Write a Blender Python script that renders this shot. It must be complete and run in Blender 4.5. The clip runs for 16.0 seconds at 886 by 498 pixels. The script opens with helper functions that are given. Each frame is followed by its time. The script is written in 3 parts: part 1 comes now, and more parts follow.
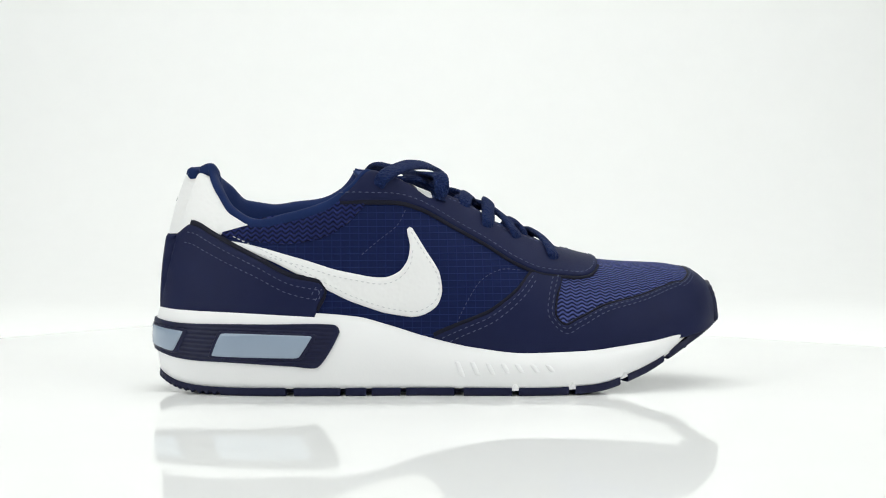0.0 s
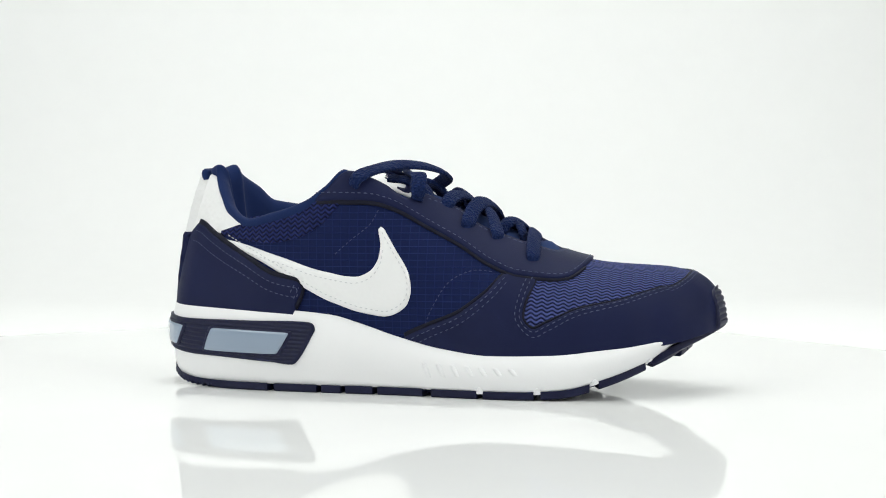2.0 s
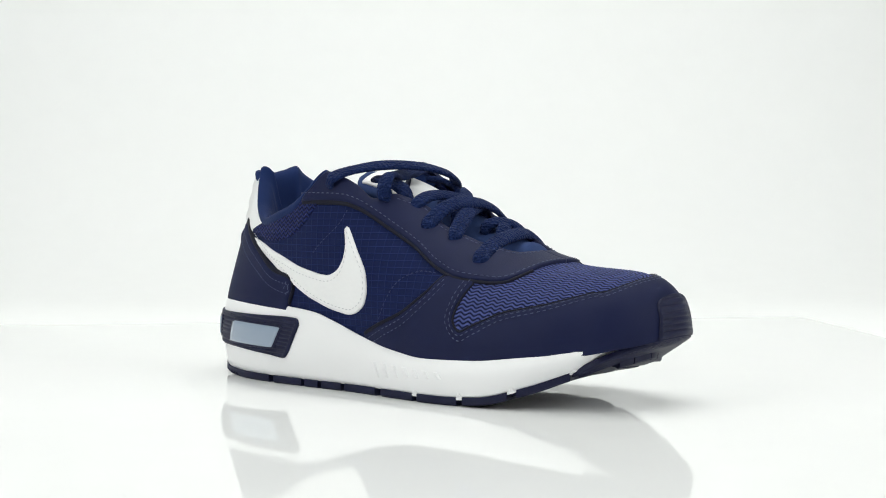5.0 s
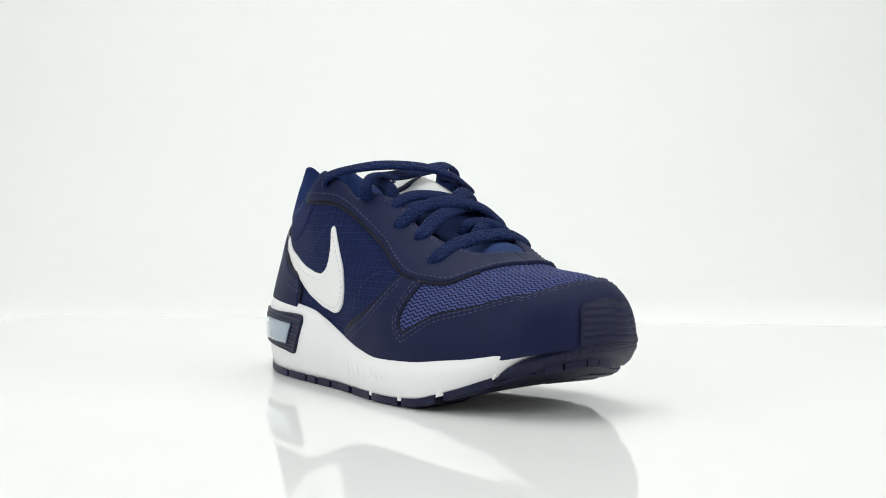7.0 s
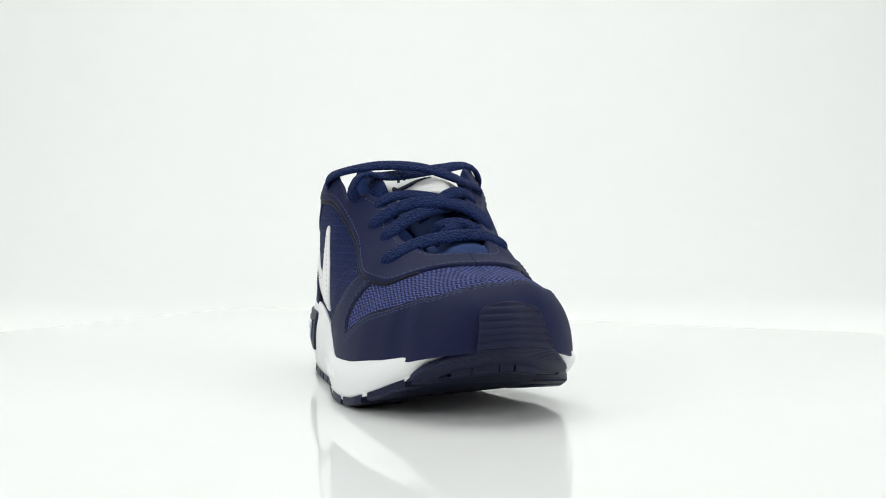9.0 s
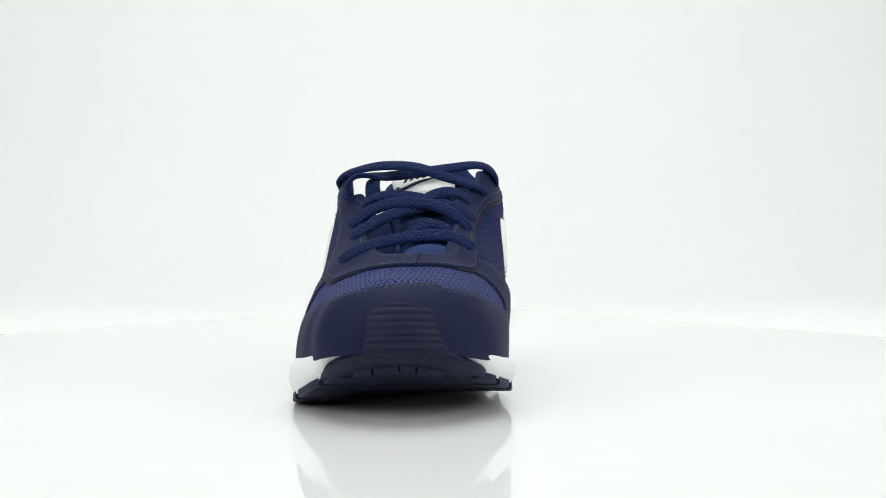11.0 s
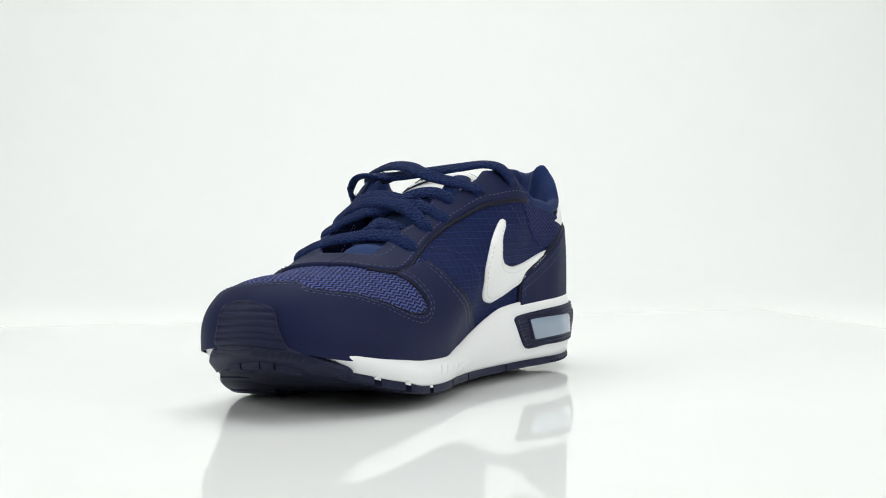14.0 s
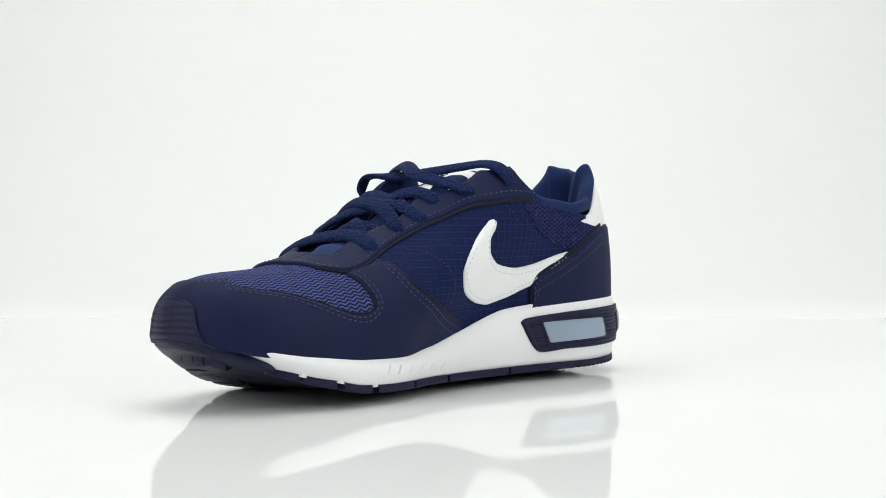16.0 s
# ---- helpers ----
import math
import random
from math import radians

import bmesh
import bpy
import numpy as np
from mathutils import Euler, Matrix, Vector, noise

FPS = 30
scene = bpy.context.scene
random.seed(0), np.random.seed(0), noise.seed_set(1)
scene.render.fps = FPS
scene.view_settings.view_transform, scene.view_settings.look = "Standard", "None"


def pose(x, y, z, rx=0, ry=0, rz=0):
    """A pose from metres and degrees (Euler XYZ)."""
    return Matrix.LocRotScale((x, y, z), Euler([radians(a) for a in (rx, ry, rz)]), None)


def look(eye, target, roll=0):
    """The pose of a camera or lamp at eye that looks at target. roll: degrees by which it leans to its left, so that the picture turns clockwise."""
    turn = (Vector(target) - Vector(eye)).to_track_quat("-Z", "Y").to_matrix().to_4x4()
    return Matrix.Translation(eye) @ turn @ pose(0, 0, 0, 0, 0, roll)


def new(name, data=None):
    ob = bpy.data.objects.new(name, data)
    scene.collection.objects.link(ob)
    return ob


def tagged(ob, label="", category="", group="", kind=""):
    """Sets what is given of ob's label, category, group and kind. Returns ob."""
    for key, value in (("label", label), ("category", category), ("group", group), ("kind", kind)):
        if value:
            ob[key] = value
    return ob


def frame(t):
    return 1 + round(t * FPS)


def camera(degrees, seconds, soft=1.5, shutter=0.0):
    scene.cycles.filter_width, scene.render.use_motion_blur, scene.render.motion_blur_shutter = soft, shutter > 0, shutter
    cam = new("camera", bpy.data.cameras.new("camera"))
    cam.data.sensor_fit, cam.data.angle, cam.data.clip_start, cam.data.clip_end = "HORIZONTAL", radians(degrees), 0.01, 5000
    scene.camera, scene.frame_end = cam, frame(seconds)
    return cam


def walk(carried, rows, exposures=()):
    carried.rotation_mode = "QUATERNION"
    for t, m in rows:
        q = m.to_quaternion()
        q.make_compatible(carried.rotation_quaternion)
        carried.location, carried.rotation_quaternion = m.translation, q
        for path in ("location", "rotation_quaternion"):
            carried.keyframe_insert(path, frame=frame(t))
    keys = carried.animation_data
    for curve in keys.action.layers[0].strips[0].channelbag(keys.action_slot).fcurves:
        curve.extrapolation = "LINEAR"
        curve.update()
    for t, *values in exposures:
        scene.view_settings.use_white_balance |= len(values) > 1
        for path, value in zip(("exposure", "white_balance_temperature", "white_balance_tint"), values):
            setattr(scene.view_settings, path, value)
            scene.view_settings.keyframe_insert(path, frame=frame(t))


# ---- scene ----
from mathutils import geometry

# camera: stands still before a turntable
cam = camera(32.653, 16.0, soft=1.0)
EYE = (0.0, -0.85, 0.1041)
STAND = look(EYE, (math.sin(0.0152), -0.85 + math.cos(0.0152), 0.1041 - math.tan(0.0330)), -0.241)
walk(cam, [(0.0, STAND), (16.0, STAND)], [(0.0, 0.0), (4.0, 0.0), (6.5, -0.05), (16.0, -0.05)])

# light: a white sweep under a soft overhead studio lamp, with added fill
world = bpy.data.worlds.new("studio")
scene.world = world
world.use_nodes = True
world.node_tree.nodes["Background"].inputs[0].default_value = (0.93, 0.97, 0.96, 1)
world.node_tree.nodes["Background"].inputs[1].default_value = 0.3
scene.view_settings.exposure = 0.0


def softbox(name, eye, target, w, d, watts, colour=(0.975, 1.0, 0.975)):
    lamp = bpy.data.lights.new(name, "AREA")
    lamp.shape, lamp.size, lamp.size_y, lamp.energy, lamp.color = "RECTANGLE", w, d, watts, colour
    ob = new(name, lamp)
    ob.matrix_world = look(eye, target)
    return ob


softbox("softbox_overhead", (0.0, 0.1, 1.25), (0, 0.1, 0), 1.3, 1.3, 11.8)
# unseen lamps added to brighten the shoe's sides
softbox("fill_left", (-1.15, -0.75, 0.75), (0, 0, 0.05), 0.8, 0.8, 8.2)
softbox("fill_right", (1.15, -0.75, 0.75), (0, 0, 0.05), 0.8, 0.8, 8.2)
# another added lamp, out of view, that lifts the paper behind
softbox("fill_backdrop", (0.0, 0.55, 1.2), (0, 1.3, 0.25), 1.6, 0.4, 2.5)

# ---- materials ----
def material(name, colour, rough=0.6, metal=0.0, coat=0.0, sheen=0.0, specular=0.5):
    m = bpy.data.materials.new(name)
    m.use_nodes = True
    b = m.node_tree.nodes["Principled BSDF"]
    b.inputs["Base Color"].default_value = (*colour, 1)
    b.inputs["Roughness"].default_value = rough
    b.inputs["Metallic"].default_value = metal
    b.inputs["Coat Weight"].default_value = coat
    b.inputs["Sheen Weight"].default_value = sheen
    b.inputs["Specular IOR Level"].default_value = specular
    return m


def node(m, kind, **inputs):
    n = m.node_tree.nodes.new(kind)
    for k, v in inputs.items():
        n.inputs[k.replace("_", " ")].default_value = v
    return n


def join(m, a, out, b, inp):
    m.node_tree.links.new(a.outputs[out], b.inputs[inp])


def grain(m, scale, strength, detail=4.0, distance=0.0004, space="Object", kind="noise", spread=0.15):
    """Fine relief and a slight change of tone, at real size."""
    b = m.node_tree.nodes["Principled BSDF"]
    co = node(m, "ShaderNodeTexCoord")
    if kind == "noise":
        tex = node(m, "ShaderNodeTexNoise", Scale=scale, Detail=detail)
        out = "Fac"
    else:
        tex = node(m, "ShaderNodeTexVoronoi", Scale=scale)
        out = "Distance"
    join(m, co, space, tex, "Vector")
    bump = node(m, "ShaderNodeBump", Strength=strength, Distance=distance)
    join(m, tex, out, bump, "Height")
    join(m, bump, "Normal", b, "Normal")
    big = node(m, "ShaderNodeTexNoise", Scale=35.0, Detail=3.0)
    join(m, co, "Object", big, "Vector")
    ramp = node(m, "ShaderNodeMapRange")
    ramp.inputs["To Min"].default_value = 1 - spread
    ramp.inputs["To Max"].default_value = 1 + spread
    join(m, big, "Fac", ramp, "Value")
    mix = node(m, "ShaderNodeVectorMath")
    mix.operation = "SCALE"
    mix.inputs[0].default_value = b.inputs["Base Color"].default_value[:3]
    join(m, ramp, "Result", mix, "Scale")
    join(m, mix, "Vector", b, "Base Color")
    return m


def weave(m, dark, light, pitch_u, pitch_v, waves, strength, thin=0.5):
    """Knitted or ripstop cloth: raised threads along u and v of the panel's own map, in metres."""
    b = m.node_tree.nodes["Principled BSDF"]
    uv = node(m, "ShaderNodeUVMap")
    sep = node(m, "ShaderNodeSeparateXYZ")
    join(m, uv, "UV", sep, "Vector")

    def calc(op, a, c=None):
        n = node(m, "ShaderNodeMath")
        n.operation = op
        for i, v in enumerate((a, c)):
            if v is None:
                continue
            if isinstance(v, tuple):
                join(m, v[0], v[1], n, i)
            else:
                n.inputs[i].default_value = v
        return (n, "Value")
    u, v = (sep, "X"), (sep, "Y")
    if waves:
        bend = calc("MULTIPLY", calc("SINE", calc("MULTIPLY", u, 2 * math.pi / pitch_u)), 0.3)
        rows = calc("SINE", calc("MULTIPLY", calc("ADD", calc("DIVIDE", v, pitch_v), bend), 2 * math.pi))
        hgt = calc("ADD", calc("MULTIPLY", rows, 0.5), 0.5)
    else:
        a = calc("POWER", calc("ABSOLUTE", calc("COSINE", calc("MULTIPLY", u, math.pi / pitch_u))), 70.0)
        c = calc("POWER", calc("ABSOLUTE", calc("COSINE", calc("MULTIPLY", v, math.pi / pitch_v))), 70.0)
        hgt = calc("MAXIMUM", calc("MULTIPLY", a, thin), c)
    fine = node(m, "ShaderNodeTexNoise", Scale=2500.0, Detail=2.0)
    co = node(m, "ShaderNodeTexCoord")
    join(m, co, "Object", fine, "Vector")
    tot = calc("ADD", hgt, calc("MULTIPLY", (fine, "Fac"), 0.25))
    bump = node(m, "ShaderNodeBump", Strength=strength, Distance=0.0008)
    join(m, *tot, bump, "Height")
    join(m, bump, "Normal", b, "Normal")
    mix = node(m, "ShaderNodeMix")
    mix.data_type = "RGBA"
    mix.inputs["A"].default_value = (*dark, 1)
    mix.inputs["B"].default_value = (*light, 1)
    m.node_tree.links.new(hgt[0].outputs["Value"], mix.inputs["Factor"])
    m.node_tree.links.new(mix.outputs["Result"], b.inputs["Base Color"])
    return m


NUBUCK = grain(material("navy_synthetic_nubuck", (0.0068, 0.0105, 0.046), 0.6, sheen=0.0, specular=0.16), 1800, 0.25)
BASE_CLOTH = weave(material("navy_ripstop", (0.01, 0.018, 0.09), 0.75, sheen=0.02, specular=0.12), (0.0045, 0.0105, 0.056), (0.012, 0.024, 0.105), 0.0047, 0.0037, False, 0.5)
KNIT = weave(material("blue_air_mesh", (0.02, 0.03, 0.15), 0.8, sheen=0.03, specular=0.12), (0.003, 0.005, 0.025), (0.075, 0.098, 0.31), 0.0055, 0.0029, True, 1.0)
KNIT_DARK = weave(material("navy_collar_mesh", (0.02, 0.03, 0.15), 0.8, sheen=0.03, specular=0.12), (0.003, 0.005, 0.03), (0.016, 0.026, 0.13), 0.0045, 0.0025, True, 1.0)
WHITE_LEATHER = grain(material("white_grained_leather", (0.87, 0.87, 0.87), 0.5), 420, 0.5, kind="voronoi", spread=0.02)
FOAM = grain(material("white_foam", (0.89, 0.89, 0.90), 0.55), 900, 0.12, spread=0.015)
RUBBER = grain(material("navy_rubber", (0.0065, 0.0085, 0.036), 0.5, specular=0.25), 900, 0.15)
LINING = grain(material("blue_lining_cloth", (0.009, 0.022, 0.088), 0.85, sheen=0.05, specular=0.12), 1500, 0.4)
TONGUE_CLOTH = grain(material("mid_blue_tongue_cloth", (0.022, 0.042, 0.125), 0.85, specular=0.15), 1500, 0.4)
LACE = grain(material("blue_lace", (0.006, 0.0165, 0.074), 0.85, sheen=0.03, specular=0.12), 750, 1.0, distance=0.0012, kind="voronoi")
THREAD = grain(material("grey_blue_thread", (0.04, 0.053, 0.12), 0.6), 2000, 0.2)
WHITE_THREAD = material("white_thread", (0.64, 0.64, 0.66), 0.6)
CLEAR_GREY = grain(material("smoky_grey_cushion", (0.27, 0.34, 0.44), 0.18, coat=0.6), 120, 0.05, spread=0.06)
# near-black navy, painted shade for the rims of the overlays
EDGE_SHADE = grain(material("black_navy_edge_shade", (0.004, 0.005, 0.016), 0.6, specular=0.2), 1500, 0.2)
SHADE = grain(material("dark_gap", (0.004, 0.005, 0.012), 0.9), 900, 0.2)
ACRYLIC = grain(material("white_gloss_acrylic", (0.875, 0.88, 0.875), 0.045, specular=0.09), 12, 0.0, spread=0.01)
PAPER = grain(material("white_paper", (0.875, 0.88, 0.875), 0.8), 300, 0.05, spread=0.012)
TABLE = grain(material("pale_table", (0.62, 0.60, 0.56), 0.6), 200, 0.1)
EDGE = grain(material("grey_disc_edge", (0.16, 0.155, 0.15), 0.5), 200, 0.1)

# ---- the shoe's form: smooth surfaces over (s, h), s once round from the toe, h upward ----
def spline(xs, ys):
    """A monotone-safe smooth curve through (xs, ys)."""
    xs, ys = np.array(xs, float), np.array(ys, float)
    d = np.diff(ys) / np.diff(xs)
    m = np.concatenate([[d[0]], np.where(d[:-1] * d[1:] > 0, 2 * d[:-1] * d[1:] / (d[:-1] + d[1:] + 1e-12), 0), [d[-1]]])

    def f(x):
        x = np.clip(np.asarray(x, float), xs[0], xs[-1])
        i = np.clip(np.searchsorted(xs, x, side="right") - 1, 0, len(xs) - 2)
        w = xs[i + 1] - xs[i]
        t = (x - xs[i]) / w
        return ((1 + 2 * t) * (1 - t) ** 2 * ys[i] + t * (1 - t) ** 2 * w * m[i]
                + t * t * (3 - 2 * t) * ys[i + 1] + t * t * (t - 1) * w * m[i + 1])
    return f


def round_curve(points):
    """A closed smooth curve through plan points; s runs from 0 to 1 by length."""
    p = np.array(points, float)
    n, out = len(p), []
    for i in range(n):
        a, b, c, d = p[i - 1], p[i], p[(i + 1) % n], p[(i + 2) % n]
        t = np.linspace(0, 1, 60, endpoint=False)[:, None]
        out.append(0.5 * (2 * b + (c - a) * t + (2 * a - 5 * b + 4 * c - d) * t * t + (3 * b - a - 3 * c + d) * t ** 3))
    q = np.concatenate(out + [p[:1]])
    ln = np.concatenate([[0], np.cumsum(np.hypot(*np.diff(q, axis=0).T))])
    u = ln / ln[-1]

    def f(s):
        s = np.mod(np.asarray(s, float), 1.0)
        return np.interp(s, u, q[:, 0]), np.interp(s, u, q[:, 1])
    return f, ln[-1]


MM = 0.001
# outline of the sole in plan, millimetres, from the toe's tip along the outer side to the heel and back along the inner side
SOLE = [(167.5, -1), (164.5, -18), (158, -32), (147, -43.5), (133, -49.5), (119, -55.7), (92, -62.5), (57, -63.2), (27, -58.5), (-7, -52), (-47, -48.2), (-87, -42.3), (-115.5, -32.5), (-135, -20), (-145.5, 0), (-141, 20), (-125, 37.5), (-97, 44.5), (-72, 42.5), (-42, 38.8), (0, 37), (30, 41), (58, 47.5), (93, 49.5), (122, 44.5), (143, 34), (159, 18)]
sole_plan, SOLE_LEN = round_curve(SOLE)
feather_z = spline([-150, -110, -80, -40, -22, -4, 22, 49, 82, 113, 137, 159, 172], [47, 46, 44.5, 41.5, 36.8, 31, 24.8, 21.8, 22.6, 26.2, 30, 35, 39])
under_z = spline([-152, -144, -134, -120, -100, 60, 85, 109, 134, 156, 172], [12, 6, 2.2, 0.4, 0, 0, 1.2, 7, 17, 28, 38])
ridge_x = spline([-150, -110, -60, 0, 60, 100, 140, 172], [-80, -72, -48, 0, 58, 92, 117, 126])
ridge_y = spline([-150, -40, 0, 40, 70, 110, 150], [0, 1, 4, 4.5, 3.5, 0, -2])
ridge_z = spline([-90, -60, -30, -5, 15, 37, 60, 80, 103, 128], [172, 164, 150, 131, 112, 98, 86, 75, 69.5, 67.5])
boxy = spline([-150, -120, -70, -20, 20, 60, 110, 172], [1.8, 2.0, 2.6, 3.0, 2.5, 2.2, 2.3, 2.8])
bulge = spline([-150, -128, -100, -70, -30, 0, 40, 80, 130, 172], [-2, -9, -7, -0.5, 5, 4.5, 1, 0, 1, 0])
toe_in = spline([95, 125, 150, 172], [0, 4, 10, 17])
snug = spline([90, 140, 160], [3.5, 2.0, 0.8])
bulge_in = spline([-150, -110, -70, -30, 0, 40, 80, 130, 172], [0, 3, 8, 14.5, 15, 11, 3, 0, 0])


def base_z(x, y):
    """Height of the sole's underside; the inner edge is rolled up off the ground."""
    k = np.clip((np.asarray(y, float) - 8) / 34, 0, 1)
    return under_z(x) + 5.5 * k * k * (3 - 2 * k) * np.clip((150 - x) / 50, 0, 1)


def rim_z(x, y):
    """Height of the line where upper and sole meet; it stays high further forward on the inner side."""
    return feather_z(x - 9 * np.clip(y / 30, 0, 1) * np.clip((80 - x) / 40, 0, 1))


def plan_normal(s):
    x0, y0 = sole_plan(np.asarray(s) - 0.004)
    x1, y1 = sole_plan(np.asarray(s) + 0.004)
    dx, dy = x1 - x0, y1 - y0
    n = np.hypot(dx, dy) + 1e-9
    return dy / n * OUT, -dx / n * OUT


OUT = 1.0
OUT = -1.0 if plan_normal(0.0)[0] < 0 else 1.0


def upper(s, h):
    """A point of the upper's outer skin, in metres."""
    s, h = np.broadcast_arrays(np.asarray(s, float), np.asarray(h, float))
    x, y = sole_plan(s)
    nx, ny = plan_normal(s)
    fx, fy = x - snug(x) * nx, y - snug(x) * ny
    fz = rim_z(fx, fy) - 1.0
    tx = ridge_x(fx)
    ty, tz, n = ridge_y(tx), ridge_z(tx), boxy(fx)
    a = np.clip(h, 0, 1) ** (n / 2) * math.pi / 2
    side = np.cos(a) ** (2 / n)
    up = np.sin(a) ** (2 / n)
    b = np.where(fy < 0, bulge(fx), bulge_in(fx)) * np.sin(np.clip(up, 0, 1) * math.pi) ** np.where(fy < 0, 1.0, 1.7)
    return np.stack([tx + (fx - tx) * side + nx * b, ty + (fy - ty) * side + ny * b, fz + (tz - fz) * up + np.minimum(h, 0) * 40], -1) * MM


def wall(s, k):
    """A point of the sole's side wall, k from 0 at the tread to 1 at the upper."""
    s, k = np.broadcast_arrays(np.asarray(s, float), np.asarray(k, float))
    x, y = sole_plan(s)
    nx, ny = plan_normal(s)
    t = toe_in(x)
    z0, z1 = base_z(x - nx * t, y - ny * t) + 4.0, rim_z(x, y) + 0.5
    flat = 1 - np.clip((x - 120) / 40, 0, 1)
    o = (-1.5 + 2.6 * np.sin(np.clip(k, 0, 1) * math.pi * 0.9) - 1.2 * np.clip(k, 0, 1) ** 6) * flat - t * (1 - np.clip(k, -1, 1)) ** 1.3
    return np.stack([x + nx * o, y + ny * o, z0 + (z1 - z0) * k], -1) * MM


def sole_and_toe(s, k):
    """The wall below k = 1 and the upper's skin above it."""
    s, k = np.broadcast_arrays(np.asarray(s, float), np.asarray(k, float))
    lo, hi = wall(s, np.minimum(k, 1)), upper(s, np.maximum(k - 1, 0))
    step = wall(s, np.ones_like(s)) - upper(s, np.zeros_like(s))
    return np.where((k < 1)[..., None], lo, hi + step * np.exp(-np.maximum(k - 1, 0) / 0.12)[..., None])


def normals(surface, s, h):
    e = 0.002
    ds = surface(s + e, h) - surface(s - e, h)
    dh = surface(s, h + e) - surface(s, h - e)
    n = np.cross(ds, dh) * TURN
    return n / (np.linalg.norm(n, axis=-1, keepdims=True) + 1e-12)


TURN = 1.0
TURN = -1.0 if normals(wall, np.array([0.25]), np.array([0.5]))[0][1] > 0 else 1.0


def ridge_s(x, side):
    """The s at which the skin meets the ridge at x, on the outer (-1) or inner (1) side."""
    s = np.linspace(0.03, 0.3, 400) if side < 0 else np.linspace(0.97, 0.7, 400)
    px, py = sole_plan(s)
    nx, ny = plan_normal(s)
    return float(s[np.argmin(np.abs(ridge_x(px - snug(px) * nx) - x))])


# ---- making meshes ----
def part(name, bm, mat, parent=None, label="", smooth=True):
    me = bpy.data.meshes.new(name)
    if smooth:
        for f in bm.faces:
            f.smooth = True
    bm.to_mesh(me)
    bm.free()
    me.materials.append(mat)
    ob = new(name, me)
    ob.parent = parent
    if label:
        tagged(ob, label)
    return ob


def from_grid(p, close_u=False, close_v=False):
    """A bmesh from an array of points (nu, nv, 3)."""
    bm = bmesh.new()
    nu, nv = p.shape[:2]
    v = [[bm.verts.new(p[i, j]) for j in range(nv)] for i in range(nu)]
    for i in range(nu if close_u else nu - 1):
        for j in range(nv if close_v else nv - 1):
            bm.faces.new((v[i][j], v[(i + 1) % nu][j], v[(i + 1) % nu][(j + 1) % nv], v[i][(j + 1) % nv]))
    return bm


HIGH = 80.0  # millimetres from the feather line over to the ridge, about


def smooth_loop(points, step=1.3):
    """A closed outline through (s, h) points, rounded, with a point every step millimetres; a point given twice is a corner."""
    p = np.array(points, float) * (SOLE_LEN, HIGH)
    n, out = len(p), []
    for i in range(n):
        a, b, c, d = p[i - 1], p[i], p[(i + 1) % n], p[(i + 2) % n]
        ln = np.hypot(*(c - b))
        if ln < 1e-6:
            continue
        if np.hypot(*(b - a)) < 1e-6:
            a = b
        if np.hypot(*(d - c)) < 1e-6:
            d = c
        k = max(1, int(ln / step))
        t = np.linspace(0, 1, k, endpoint=False)[:, None]
        m0, m1 = (c - a) / 2, (d - b) / 2
        m0 *= min(1, 1.6 * ln / (np.hypot(*m0) * 2 + 1e-9))
        m1 *= min(1, 1.6 * ln / (np.hypot(*m1) * 2 + 1e-9))
        out.append((2 * t ** 3 - 3 * t ** 2 + 1) * b + (t ** 3 - 2 * t ** 2 + t) * m0 + (-2 * t ** 3 + 3 * t ** 2) * c + (t ** 3 - t ** 2) * m1)
    return np.concatenate(out)


def inside(poly, q):
    x, y = q[:, 0], q[:, 1]
    r = np.zeros(len(q), bool)
    for (x0, y0), (x1, y1) in zip(poly, np.roll(poly, -1, axis=0)):
        if y0 == y1:
            continue
        hit = ((y0 > y) != (y1 > y)) & (x < (x1 - x0) * (y - y0) / (y1 - y0) + x0)
        r ^= hit
    return r


def gap(poly, q):
    """Distance of each point to the outline."""
    best = np.full(len(q), 1e9)
    for a, b in zip(poly, np.roll(poly, -1, axis=0)):
        d = b - a
        t = np.clip(((q - a) @ d) / (d @ d + 1e-12), 0, 1)
        best = np.minimum(best, np.hypot(*(q - a - t[:, None] * d).T))
    return best


